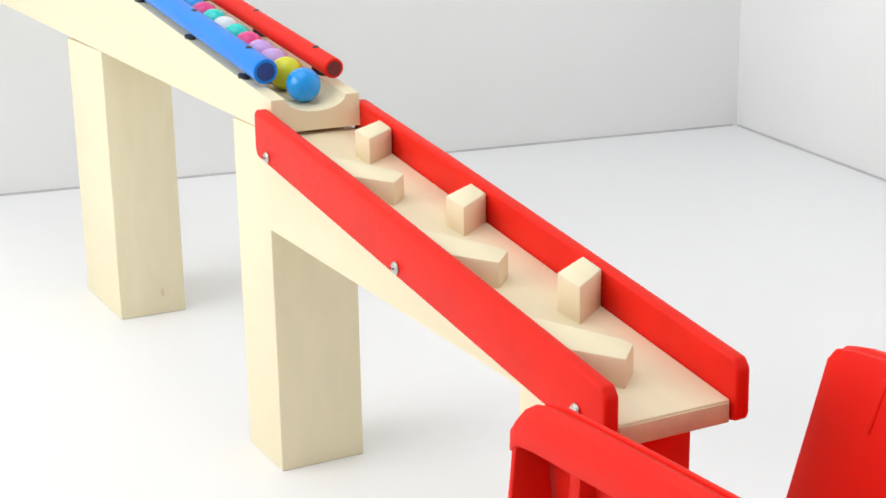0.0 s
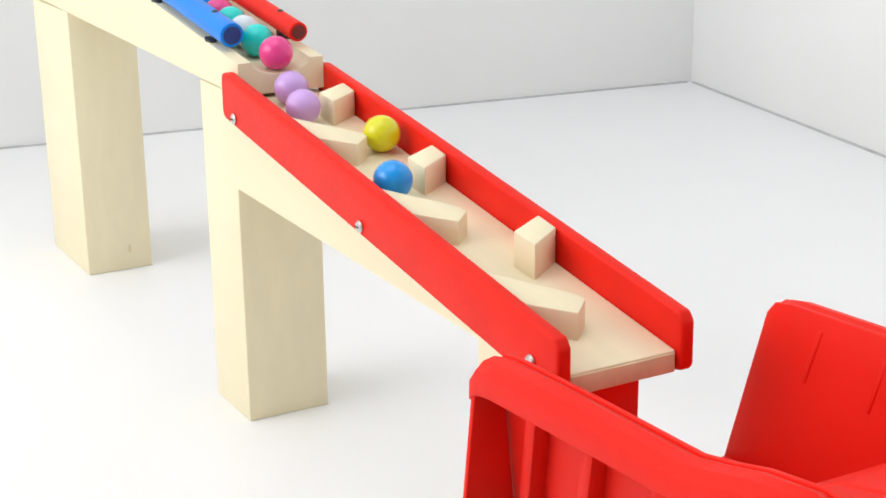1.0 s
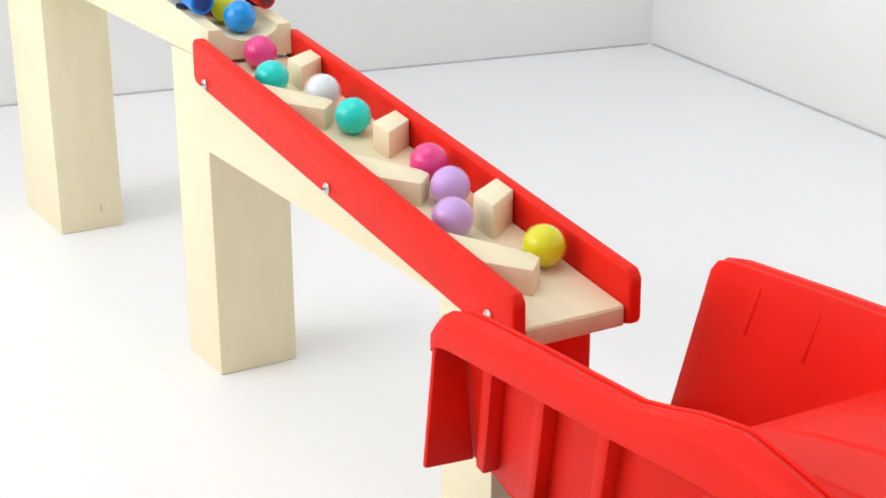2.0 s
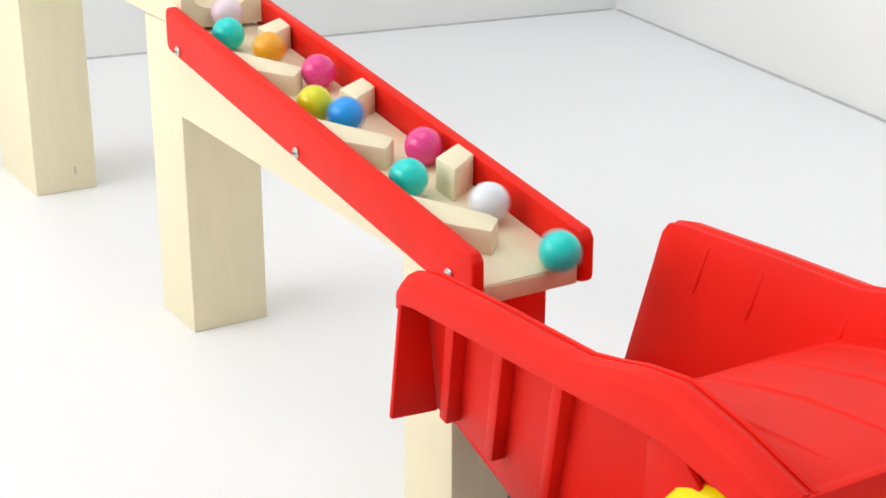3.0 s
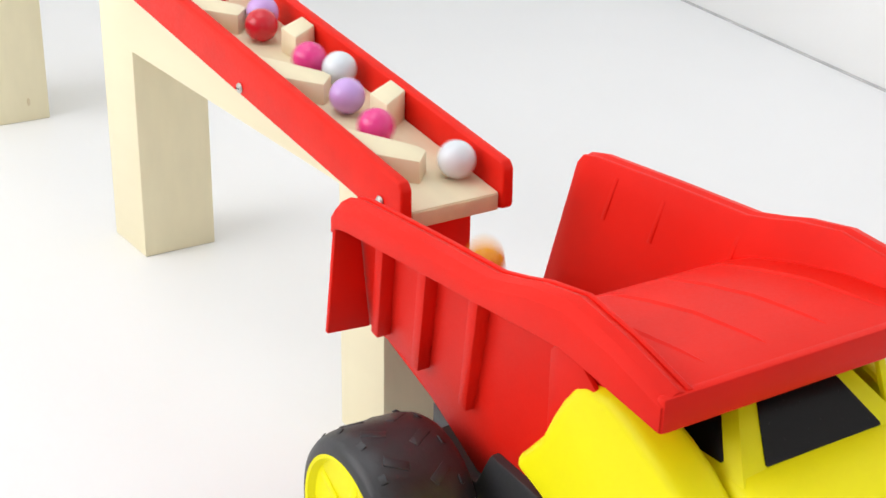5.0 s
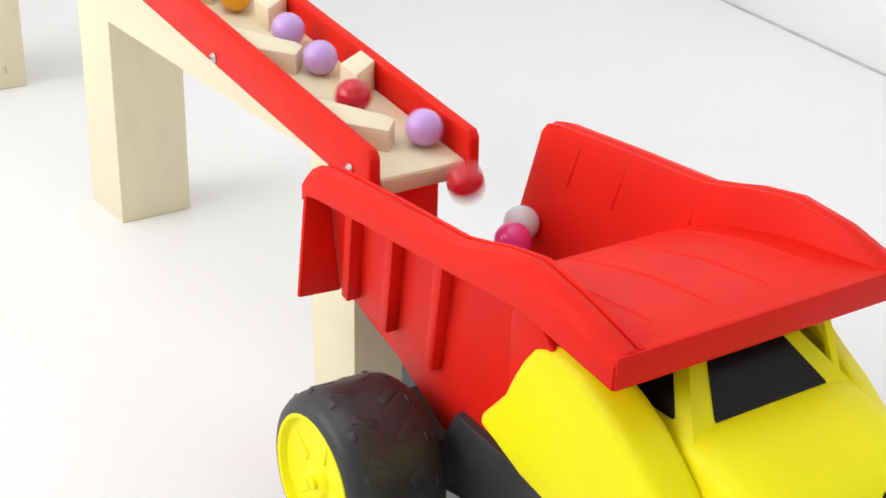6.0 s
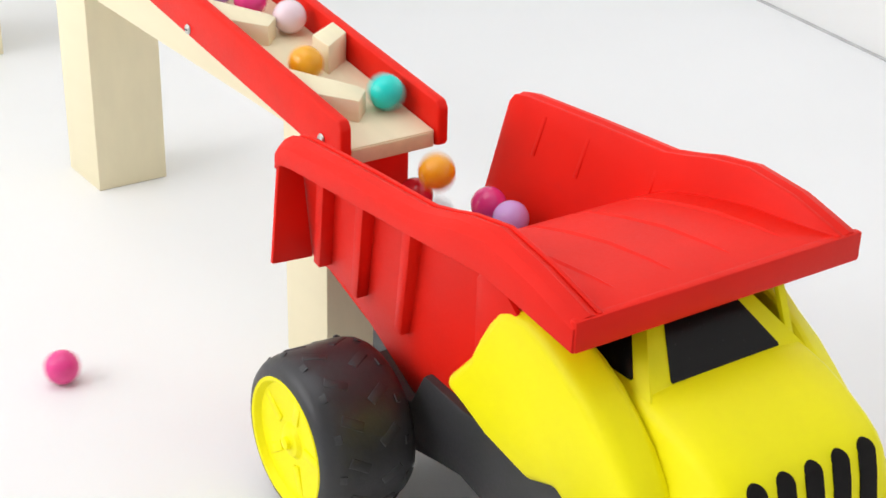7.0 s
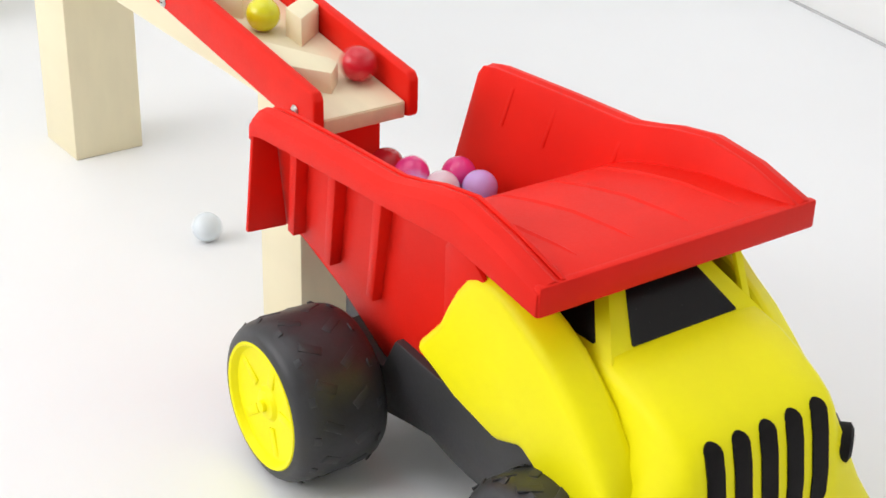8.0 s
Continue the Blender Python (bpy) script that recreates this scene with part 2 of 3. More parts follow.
def upper_run():
    run = tagged(new("ball_run_beam"), "pale wooden sloping beam with a rounded ball groove, resting on the lower ramp", "ball run")
    x0, x1 = -1.5, -0.4365
    base, rise = 0.2935, 0.142

    def top(x):
        return base + rise * (x1 - x)
    bm = bmesh.new()
    section = [(0.0, 0.0), (0.011, 0.0)] + [(0.035 - 0.024 * math.cos(a), -0.0105 * math.sin(a)) for a in [math.pi * k / 10 for k in range(1, 10)]] + [(0.059, 0.0), (0.07, 0.0)]
    rings = []
    for x in (x0, -1.2, -0.9, -0.6, x1):
        zb = 0.2692 - 0.024 * (x + 0.4365)
        rings.append([bm.verts.new((x, y, top(x) + dz)) for y, dz in section] + [bm.verts.new((x, 0.07, zb)), bm.verts.new((x, 0.0, zb))])
    for a, b in zip(rings, rings[1:]):
        for k in range(len(a)):
            bm.faces.new((a[k], a[(k + 1) % len(a)], b[(k + 1) % len(a)], b[k]))
    bm.faces.new(rings[0])
    bm.faces.new(rings[-1][::-1])
    soften(bm, 0.001, 2, 45)
    part("beam", bm, M_WOOD, run, "pale maple beam with a routed groove")
    for y, rad, mat, inner, xe, lift, nm in ((0.0085, 0.0096, M_BLUE, M_BLUE_BORE_SHADE, -0.466, 0.0128, "blue plastic guide tube"), (0.0600, 0.0078, M_RED, M_RED_BORE_SHADE, -0.458, 0.0132, "red plastic guide tube")):
        ln = 0.9
        bm = spun([(0.0, rad * 0.72), (0.0, rad * 0.93), (-0.0007, rad), (-ln, rad), (-ln, rad * 0.72)], "x", 28)
        m = Matrix.Translation((xe, y, top(xe) + lift)) @ Matrix.Rotation(math.atan(rise), 4, "Y")
        part("guide_tube", move(bm, m), mat, run, nm)
        # flat disc on the capped end, its dark colour paints the bore's shade
        part("tube_bore", move(spun([(0.0006, rad * 0.70), (0.0004, rad * 0.74)], "x", 28), m), inner, run, "flat dark disc painting the shade inside a tube end")
        for d in (0.035, 0.16, 0.30):
            sy = -1 if y < 0.03 else 1
            mm = m @ Matrix.Translation((-d, 0, 0))
            bm = box(-0.0025, 0.0025, -0.0025, 0.0025, -lift - 0.0003, -rad * 0.8, 0.0006)
            c = part("tube_peg", move(bm, mm), M_CHASSIS, run, "small black peg")
            bm = spun([(-0.0010, 0.0060), (0.0010, 0.0060), (0.0014, 0.0048)], "z", 22)
            part("washer", move(bm, mm @ Matrix.Translation((0.002, sy * 0.0045, -lift + 0.0006)) @ Matrix.Diagonal((1.25, 0.7, 1, 1))), M_CHASSIS, c)
            bm = spun([(0.0, 0.0026), (0.0008, 0.0024), (0.0014, 0.0012)], "z", 16)
            part("screw", move(bm, mm @ Matrix.Translation((0, 0, rad - 0.0004))), M_CHASSIS, c)
    return run


def rear_post():
    post = tagged(new("support_post"), "tall pale wooden support block under the upper beam", "post")
    part("body", box(-1.030, -0.8960, 0.0, W, 0.0, 0.2800, 0.0012), M_WOOD, post)
    bm = spun([(0.0, 0.0032), (0.0006, 0.0030)], "x", 18)
    part("dowel_hole", move(bm, Matrix.Translation((-0.8961, 0.046, 0.023)) @ Matrix.Diagonal((1, 0.6, 1.6, 1))), M_WOOD_END, post, "small brown dowel mark")
    return post


lower_run()
upper_run()
rear_post()

# ---- the toy truck ----
TRUCK = pose(0.0029, 0.0489, 0.0, 0, 0, -1.107)
VIEW_STRETCH = Matrix.Diagonal((0.985, 1.083, 0.889, 1.0))   # stretch of the body's length, width and height to fit the camera's view


def lerp_rows(points, n):
    out = []
    for (a, b) in zip(points, points[1:]):
        for k in range(n):
            out.append(tuple(p + (q - p) * k / n for p, q in zip(a, b)))
    return out + [points[-1]]


NEAR_RIM = [(-0.004, 0.2345), (0.002, 0.2425), (0.016, 0.2455), (0.09, 0.2500), (0.160, 0.2530), (0.180, 0.2580), (0.2, 0.2640), (0.232, 0.2695), (0.27, 0.2615), (0.308, 0.2495)]
LOW = [(-0.022, 0.1320), (0.004, 0.1330), (0.03, 0.1260), (0.052, 0.1170), (0.09, 0.0970), (0.119, 0.0815), (0.16, 0.0800), (0.205, 0.112), (0.262, 0.190), (0.306, 0.231)]


def bed_wall(truck_bed, sy):
    RIM = [(u, z - (0.0035 if sy > 0 and u < 0.25 else 0.0)) for u, z in NEAR_RIM]
    low = [(-0.014 if sy > 0 else LOW[0][0], LOW[0][1])] + LOW[1:]
    rows = []
    for f in (0.0, 0.25, 0.5, 0.75, 1.0):
        rows.append([(a[0] + (b[0] - a[0]) * f, sy * (0.066 + 0.016 * f), a[1] + (b[1] - a[1]) * f) for a, b in zip(low, RIM)])
    w = part("side_wall", shell(rows, (0, -sy * 0.003, 0), 0.0008), M_RED_PLASTIC, truck_bed, "tall red plastic bed side")
    lip_h = [0.017, 0.020, 0.0205, 0.0195, 0.0175, 0.021, 0.025, 0.028, 0.026, 0.020]
    rows = [[(u, sy * 0.0825, z - 0.001) for u, z in RIM], [(u, sy * 0.0865, z + 0.0006) for u, z in RIM], [(u, sy * 0.092, z - 0.001) for u, z in RIM], [(u, sy * 0.0965, z - 0.006) for u, z in RIM], [(u, sy * 0.0968, z - h) for (u, z), h in zip(RIM, lip_h)]]
    part("rim", shell(rows, (0, -sy * 0.0022, -0.0015), 0.0007), M_RED_PLASTIC, w, "rolled red rim")
    for u, low in ((0.0115, 0.140), (0.060, 0.1375), (0.113, 0.1345)):
        k = 0.229
        o = [(u - 0.004, low), (u + 0.004, low - 0.002), (u + 0.0335, k), (u + 0.0245, k)]
        bm = prism(o, 0, 1, lambda a, b, v: (a, sy * (0.0635 + 0.016 * (b - 0.11) / 0.125 + 0.0095 * v), b), r=0.0011)
        part("rib", bm, M_RED_PLASTIC, w)
    o = [(0.186, 0.128), (0.203, 0.222), (0.212, 0.230), (0.226, 0.229), (0.240, 0.213), (0.222, 0.16)]
    part("raised_panel", prism(o, 0, 1, lambda a, b, v: (a, sy * (0.0635 + 0.016 * (b - 0.11) / 0.125 + 0.0035 * v), b), r=0.0012), M_RED_PLASTIC, w)
    # flange that frames the open tail, standing out from the wall
    o = [(0.0665, 0.1320), (0.0960, 0.1345), (0.0962, 0.232), (0.0815, 0.232)]
    part("tail_flange", prism(o, 0, 1, lambda a, b, v: (-0.0165 + 0.0145 * (b - 0.129) / 0.1 + 0.004 * v, sy * a, b), r=0.0012), M_RED_PLASTIC, w, "flat red tail flange")


def truck_bed(truck):
    bed = part("dump_bed", shell([[(u, v, z) for v in (-0.0655, -0.04, 0, 0.04, 0.0655)] for u, z in ((-0.012, 0.1335), (0.008, 0.1335), (0.03, 0.1255), (0.06, 0.115), (0.098, 0.102))], (0, 0, -0.003)), M_RED_PLASTIC, truck, "red plastic dump bed with open tail")
    prof = [(0.098, 0.102), (0.106, 0.130), (0.117, 0.165), (0.138, 0.201), (0.15, 0.2135), (0.17, 0.224), (0.2, 0.233), (0.236, 0.2415), (0.27, 0.2455), (0.3085, 0.2485)]
    rows = []
    for u, z in prof:
        h = 0.0620 + (0.0168 * min(1, (z - 0.102) / 0.13))
        rows.append([(u, h * f, z) for f in (-1, -0.7, -0.35, 0, 0.35, 0.7, 1)])
    part("canopy", shell(rows, (0, 0, -0.004), 0.0006), M_RED_PLASTIC, bed, "red sloping front guard over the cab")
    part("canopy_edge", box(0.3035, 0.3095, -0.0955, 0.0955, 0.2285, 0.2487, 0.0014), M_RED_PLASTIC, bed, "squared red front edge")
    for v in (-0.056, -0.019, 0.019, 0.056):
        o = []
        for u, z in prof[4:9] + [(0.288, 0.2472)]:
            o.append((u, z + 0.0012))
        line = lerp_rows(o, 3)
        swell = [math.sin(math.pi * (n + 0.02) / (len(line) - 0.96)) ** 0.5 for n in range(len(line))]
        rows = [[(u, v + f * 0.0022 * w, z - 0.0014 + (0.0016 * w if f == 0 else 0.0)) for (u, z), w in zip(line, swell)] for f in (-1, 0, 1)]
        part("canopy_ridge", shell(rows, (0, 0, -0.002)), M_RED_PLASTIC, bed)
    for u in (0.036, 0.084, 0.152):
        o = [(u - 0.003, 0.200), (u + 0.001, 0.200), (u + 0.007, 0.234), (u + 0.0035, 0.234)]
        part("inner_rib", prism(o, 0, 1, lambda a, b, t: (a, 0.0635 + 0.0165 * (b - 0.11) / 0.125 - 0.0028 * t, b), r=0.0006), M_RED_PLASTIC, bed)
    for sy in (-1, 1):
        bed_wall(bed, sy)
    return bed


def wheel(truck, u, sy, across, half, R):
    k_r = R / 0.0560      # all radii follow the tyre's
    c = (u, sy * across, R)
    m = Matrix.Translation(c)
    prof = [(-half, 0.0435), (-half + 0.0003, 0.0465), (-half + 0.0025, 0.0502), (-half + 0.0065, 0.0530), (-half + 0.012, 0.0545), (-half + 0.019, 0.0552), (half - 0.019, 0.0552), (half - 0.012, 0.0545), (half - 0.0065, 0.0530), (half - 0.0025, 0.0502), (half - 0.0003, 0.0465), (half, 0.0435)]
    wh = part("wheel", move(spun([(d, k_r * r) for d, r in prof + [(half - 0.01, 0.043), (-half + 0.01, 0.043), prof[0]]], "y", 64, False), m), M_TYRE, truck, "dark grey chunky tyre on a yellow hub")
    for k in range(13):
        for side in (-1, 1):
            a = 2 * math.pi * (k + (0.5 if side > 0 else 0)) / 13
            bm = box(-0.0032, 0.0032, -0.0075, 0.0075, 0.0, 0.0014, 0.0006, 2)
            mm = m @ Matrix.Rotation(a, 4, "Y") @ Matrix.Translation((0, side * 0.34 * half, 0.0541 * k_r)) @ Matrix.Rotation(side * 0.55, 4, "Z")
            part("tread_lug", move(bm, mm), M_TYRE, wh)
            bm = box(-0.0028, 0.0028, -0.0045, 0.0045, 0.0, 0.0010, 0.0004, 2)
            mm = m @ Matrix.Rotation(a + 0.12, 4, "Y") @ Matrix.Translation((0, side * (half - 0.0090), 0.0527 * k_r)) @ Matrix.Rotation(-side * 0.62, 4, "X")
            part("shoulder_lug", move(bm, mm), M_TYRE, wh)
    o = sy
    hub = [(o * (half - 0.012), 0.0437), (o * (half - 0.0005), 0.0437), (o * (half + 0.0008), 0.0428), (o * (half + 0.0002), 0.0408), (o * (half - 0.004), 0.0385), (o * (half - 0.0055), 0.012), (o * (half - 0.003), 0.0095), (o * (half - 0.002), 0.004), (o * (half - 0.002), 0.0005)]
    hb = part("hub", move(spun([(d, k_r * r) for d, r in hub], "y", 48), m), M_YELLOW, wh, "yellow plastic dished hub")
    for k in range(5):
        a = 2 * math.pi * k / 5 + 0.3
        bm = box(-0.0035, 0.0035, min(0, o * 0.0022), max(0, o * 0.0022), 0.016 * k_r, 0.036 * k_r, 0.0009)
        part("hub_spoke", move(bm, m @ Matrix.Translation((0, o * (half - 0.0060), 0)) @ Matrix.Rotation(a, 4, "Y")), M_YELLOW, hb)
    part("axle_cap", move(spun([(o * (half - 0.003), 0.0045), (o * (half + 0.0005), 0.004), (o * (half + 0.001), 0.002)], "y", 20), m), M_YELLOW, hb)


def cab(truck):
    # bonnet and centre of the cab: cross-sections along the truck
    # along the truck: half width at the top and at the foot, height of the top and of the foot
    sections = [(0.235, 0.055, 0.055, 0.189, 0.135), (0.300, 0.056, 0.058, 0.1915, 0.128), (0.316, 0.0565, 0.062, 0.1905, 0.075), (0.335, 0.0565, 0.070, 0.1855, 0.065), (0.352, 0.0555, 0.082, 0.1785, 0.058), (0.367, 0.0545, 0.090, 0.1705, 0.052), (0.377, 0.0535, 0.094, 0.1640, 0.049), (0.3835, 0.0525, 0.096, 0.1565, 0.047), (0.3875, 0.0525, 0.098, 0.1420, 0.046), (0.392, 0.0540, 0.100, 0.1150, 0.045), (0.396, 0.0600, 0.101, 0.0600, 0.040)]
    grid = []
    for u, h, hl, zt, zb in sections:
        zm, hm = zb + 0.45 * (zt - zb), 0.5 * h + 0.5 * hl
        ring = [(u, -hl, zb), (u, -hm - 0.001, zm), (u, -h - 0.0005, zt - 0.012), (u, -h * 0.965, zt - 0.0055), (u, -h * 0.88, zt - 0.0012), (u, -h * 0.5, zt), (u, 0, zt + 0.0004), (u, h * 0.5, zt), (u, h * 0.88, zt - 0.0012), (u, h * 0.965, zt - 0.0055), (u, h + 0.0005, zt - 0.012), (u, hm + 0.001, zm), (u, hl, zb)]
        grid.append(ring)
    bm = bmesh.new()
    vs = [[bm.verts.new(p) for p in r] for r in grid]
    for a, b in zip(vs, vs[1:]):
        for k in range(len(a)):
            bm.faces.new((a[k], a[(k + 1) % len(a)], b[(k + 1) % len(a)], b[k]))
    bm.faces.new(vs[0])
    bm.faces.new(vs[-1][::-1])
    body = part("cab_body", bm, M_YELLOW, truck, "glossy yellow plastic cab and bonnet", smooth=50)
    for sy in (-1, 1):
        o = [(0.172, 0.127), (0.176, 0.136), (0.182, 0.143), (0.196, 0.160), (0.204, 0.178), (0.212, 0.193), (0.222, 0.207), (0.233, 0.2145), (0.25, 0.2165), (0.267, 0.2135), (0.289, 0.2045), (0.306, 0.194), (0.322, 0.180), (0.335, 0.167), (0.348, 0.148), (0.358, 0.128), (0.362, 0.105), (0.358, 0.082), (0.335, 0.078), (0.306, 0.0935), (0.292, 0.106), (0.2805, 0.1125), (0.257, 0.1025), (0.216, 0.1105), (0.192, 0.1205)]
        fall = 0.010 if sy < 0 else 0.020

        def crowned(a, b, v, fall=fall):
            out = (abs(v) - 0.057) / 0.0245
            return (a, v, b - fall * out * min(1.0, max(0.0, (a - 0.24) / 0.05)) * min(1.0, max(0.0, (b - 0.11) / 0.06)))
        part("fender", prism(o, sy * 0.057, sy * 0.0815, crowned, r=0.0075, seg=4), M_YELLOW, body, "rounded yellow side panel")
    # glasshouse: a tapering frame with dark panes set on it
    bm = bmesh.new()
    lower = [(0.2, -0.0535, 0.186), (0.3195, -0.0535, 0.186), (0.3195, 0.0535, 0.186), (0.2, 0.0535, 0.186)]
    upper = [(0.2, -0.028, 0.2285), (0.2785, -0.028, 0.2285), (0.2785, 0.028, 0.2285), (0.2, 0.028, 0.2285)]
    lo, hi = [bm.verts.new(p) for p in lower], [bm.verts.new(p) for p in upper]
    bm.faces.new(lo[::-1])
    bm.faces.new(hi)
    for k in range(4):
        bm.faces.new((lo[k], lo[(k + 1) % 4], hi[(k + 1) % 4], hi[k]))
    part("glasshouse", soften(bm, 0.003, 3), M_YELLOW, body, "yellow window frame of the cab")

    def on_face(corners, a, b, lift):
        p00, p10, p11, p01 = (Vector(c) for c in corners)
        p = p00.lerp(p10, a).lerp(p01.lerp(p11, a), b)
        return tuple(p + (p10 - p00).cross(p01 - p00).normalized() * lift)

    def pane(name, corners, outline, label):
        bm = bmesh.new()
        top = [bm.verts.new(on_face(corners, a, b, 0.0006)) for a, b in outline]
        low = [bm.verts.new(on_face(corners, a, b, -0.0015)) for a, b in outline]
        bm.faces.new(top)
        bm.faces.new(low[::-1])
        n = len(outline)
        for k in range(n):
            bm.faces.new((top[k], low[k], low[(k + 1) % n], top[(k + 1) % n]))
        return part(name, bm, M_GLASS, body, label, smooth=0)
    pane("windscreen", [lower[1], lower[2], upper[2], upper[1]], [(0.135, 0.13), (0.145, 0.105), (0.855, 0.105), (0.865, 0.13), (0.83, 0.93), (0.17, 0.93)], "dark tinted windscreen")
    pane("side_window", [lower[0], lower[1], upper[1], upper[0]], [(0.35, 0.1), (0.87, 0.1), (0.885, 0.13), (0.85, 0.93), (0.35, 0.93)], "dark tinted side window")
    pane("side_window", [lower[2], lower[3], upper[3], upper[2]], [(0.115, 0.13), (0.13, 0.1), (0.65, 0.1), (0.65, 0.93), (0.15, 0.93)], "dark tinted side window")
    face = [(0.06, 0.396), (0.115, 0.392), (0.142, 0.3875), (0.1565, 0.3835), (0.164, 0.377)]

    def front(z):
        return float(np.interp(z, [f[0] for f in face], [f[1] for f in face]))
    # plates just proud of the front, coloured as the shade within the slots
    for v in (-0.0370, -0.0185, 0.0, 0.0185, 0.0370):
        rows = []
        for k in range(21):
            z = 0.1270 - 0.0350 * math.cos(math.pi * k / 20)
            e = max(0.0, abs(z - 0.1270) - 0.0284) / 0.0066
            w = 0.0058 * math.sqrt(max(0.01, 1 - min(1, e) ** 2))
            rows.append([(front(z) + 0.0011, v + w * f, z) for f in (-1, 0, 1)])
        part("grille_slot", shell(rows, (-0.004, 0, -0.001)), M_CAVITY_SHADE, body, "rounded dark plate painting the shade in a grille slot")
    # domes coloured as the shade of a recess
    for sy in (-1, 1):
        bm = spun([(-0.004, 0.0125), (0.004, 0.0125), (0.006, 0.009), (0.0065, 0.002)], "x", 24)
        part("headlight", move(bm, Matrix.Translation((0.3815, sy * 0.0640, 0.1180)) @ Matrix.Rotation(sy * 0.75, 4, "Z")), M_CAVITY_SHADE, body, "dark round headlight with the shade of a recess painted on")
    # thin post between the far corner of the bonnet and the canopy
    post = prism([(-0.002, -0.0025), (0.002, -0.0025), (0.002, 0.0025), (-0.002, 0.0025)], 0, 1, lambda a, b, v: (0.3085 - 0.0125 * v + a, 0.0530 - 0.0045 * v + b, 0.180 + 0.0455 * v), r=0.0006)
    part("window_post", post, M_YELLOW, body, "thin yellow post beside the windscreen")
    part("bumper", box(0.385, 0.412, -0.075, 0.075, 0.035, 0.062, 0.004), M_CHASSIS, body, "black front bumper")


def toy_truck():
    truck = tagged(new("toy_dump_truck"), "plastic toy dump truck with red bed and yellow cab", "toy truck")
    truck.matrix_world = TRUCK
    truck_bed(truck)
    cab(truck)
    for sy in (-1, 1):
        o = [(0.06, 0.050), (0.134, 0.0465), (0.16, 0.0525), (0.1835, 0.0566), (0.205, 0.052), (0.225, 0.050), (0.36, 0.050), (0.385, 0.06), (0.385, 0.100), (0.306, 0.100), (0.28, 0.116), (0.2163, 0.114), (0.1876, 0.110), (0.1412, 0.1135), (0.1265, 0.084), (0.06, 0.084)]
        part("chassis_rail", prism(o, sy * 0.044, sy * 0.0745, r=0.0025), M_CHASSIS, truck, "black plastic chassis side")
    part("chassis_deck", box(0.03, 0.38, -0.046, 0.046, 0.066, 0.084, 0.002), M_CHASSIS, truck, "black plastic chassis")
    part("bed_hinge", box(0.03, 0.085, -0.03, 0.03, 0.08, 0.1005, 0.002), M_CHASSIS, truck)
    for u, across, half, radius in ((0.1000, 0.1235, 0.0335, 0.0560), (0.308, 0.0965, 0.022, 0.0500)):
        part("axle", move(spun([(-0.1, 0.005), (0.1, 0.005)], "y", 16), Matrix.Translation((u, 0, radius / 0.889))), M_STEEL, truck)
        for sy in (-1, 1):
            wheel(truck, u, sy, across, half, radius)
    for ob in truck.children:
        for piece in (ob, *ob.children_recursive):
            if not ob.name.startswith("wheel"):
                piece.data.transform(VIEW_STRETCH)
    return truck


truck = toy_truck()

# ---- the balls ----
RB = 0.013


def ball(colour):
    words = colour.replace("_", " ")
    bm = bmesh.new()
    bmesh.ops.create_uvsphere(bm, u_segments=32, v_segments=20, radius=RB)
    return tagged(part("ball", bm, M_BALL[colour], smooth=180), "small glossy " + words + " ball rolling down the wooden run", "ball", group="balls on the run")


# places across the chute that a ball takes as it weaves between the deflectors
WEAVE = [(-0.46, 0.035), (-0.42, 0.036), (-0.385, 0.016), (-0.365, 0.021), (-0.312, 0.054), (-0.285, 0.048), (-0.25, 0.018), (-0.228, 0.025), (-0.185, 0.054), (-0.16, 0.052), (-0.118, 0.020), (-0.092, 0.026), (-0.06, 0.053), (-0.03, 0.055), (0.0, 0.050), (0.1, 0.045)]
# seconds before the open end, and the place along the chute
COURSE = [(-0.1, 0.055), (0.0, 0.004), (0.04, -0.022), (0.09, -0.046), (0.2, -0.075), (0.3, -0.102), (0.5, -0.153), (0.7, -0.205), (0.9, -0.258), (1.1, -0.312), (1.25, -0.352), (1.4, -0.390), (1.65, -0.445), (1.75, -0.462)]
GROOVE = 0.2935 - 0.0102


def weave(x):
    return float(np.interp(x, [w[0] for w in WEAVE], [w[1] for w in WEAVE]))


def course(tau):
    return float(np.interp(tau, [c[0] for c in COURSE], [c[1] for c in COURSE]))


def before_end(x):
    """Seconds that a ball at x still needs to the open end."""
    return float(np.interp(-x, [-c[1] for c in COURSE], [c[0] for c in COURSE]))


def on_run(x, y):
    z_up = GROOVE + 0.142 * (-0.4365 - x) + RB
    f = min(1, max(0, (x + 0.445) / 0.02))
    return Vector((x, y, z_up * (1 - f) + (run_z(x) + RB * 1.014) * f))


def in_queue(x_end, behind):
    """Place of a ball in the row between the tubes, some ball widths behind the one that enters the chute."""
    x = x_end - 0.0268 * behind
    return Vector((x, 0.035, GROOVE + 0.142 * (-0.4365 - x) + RB))


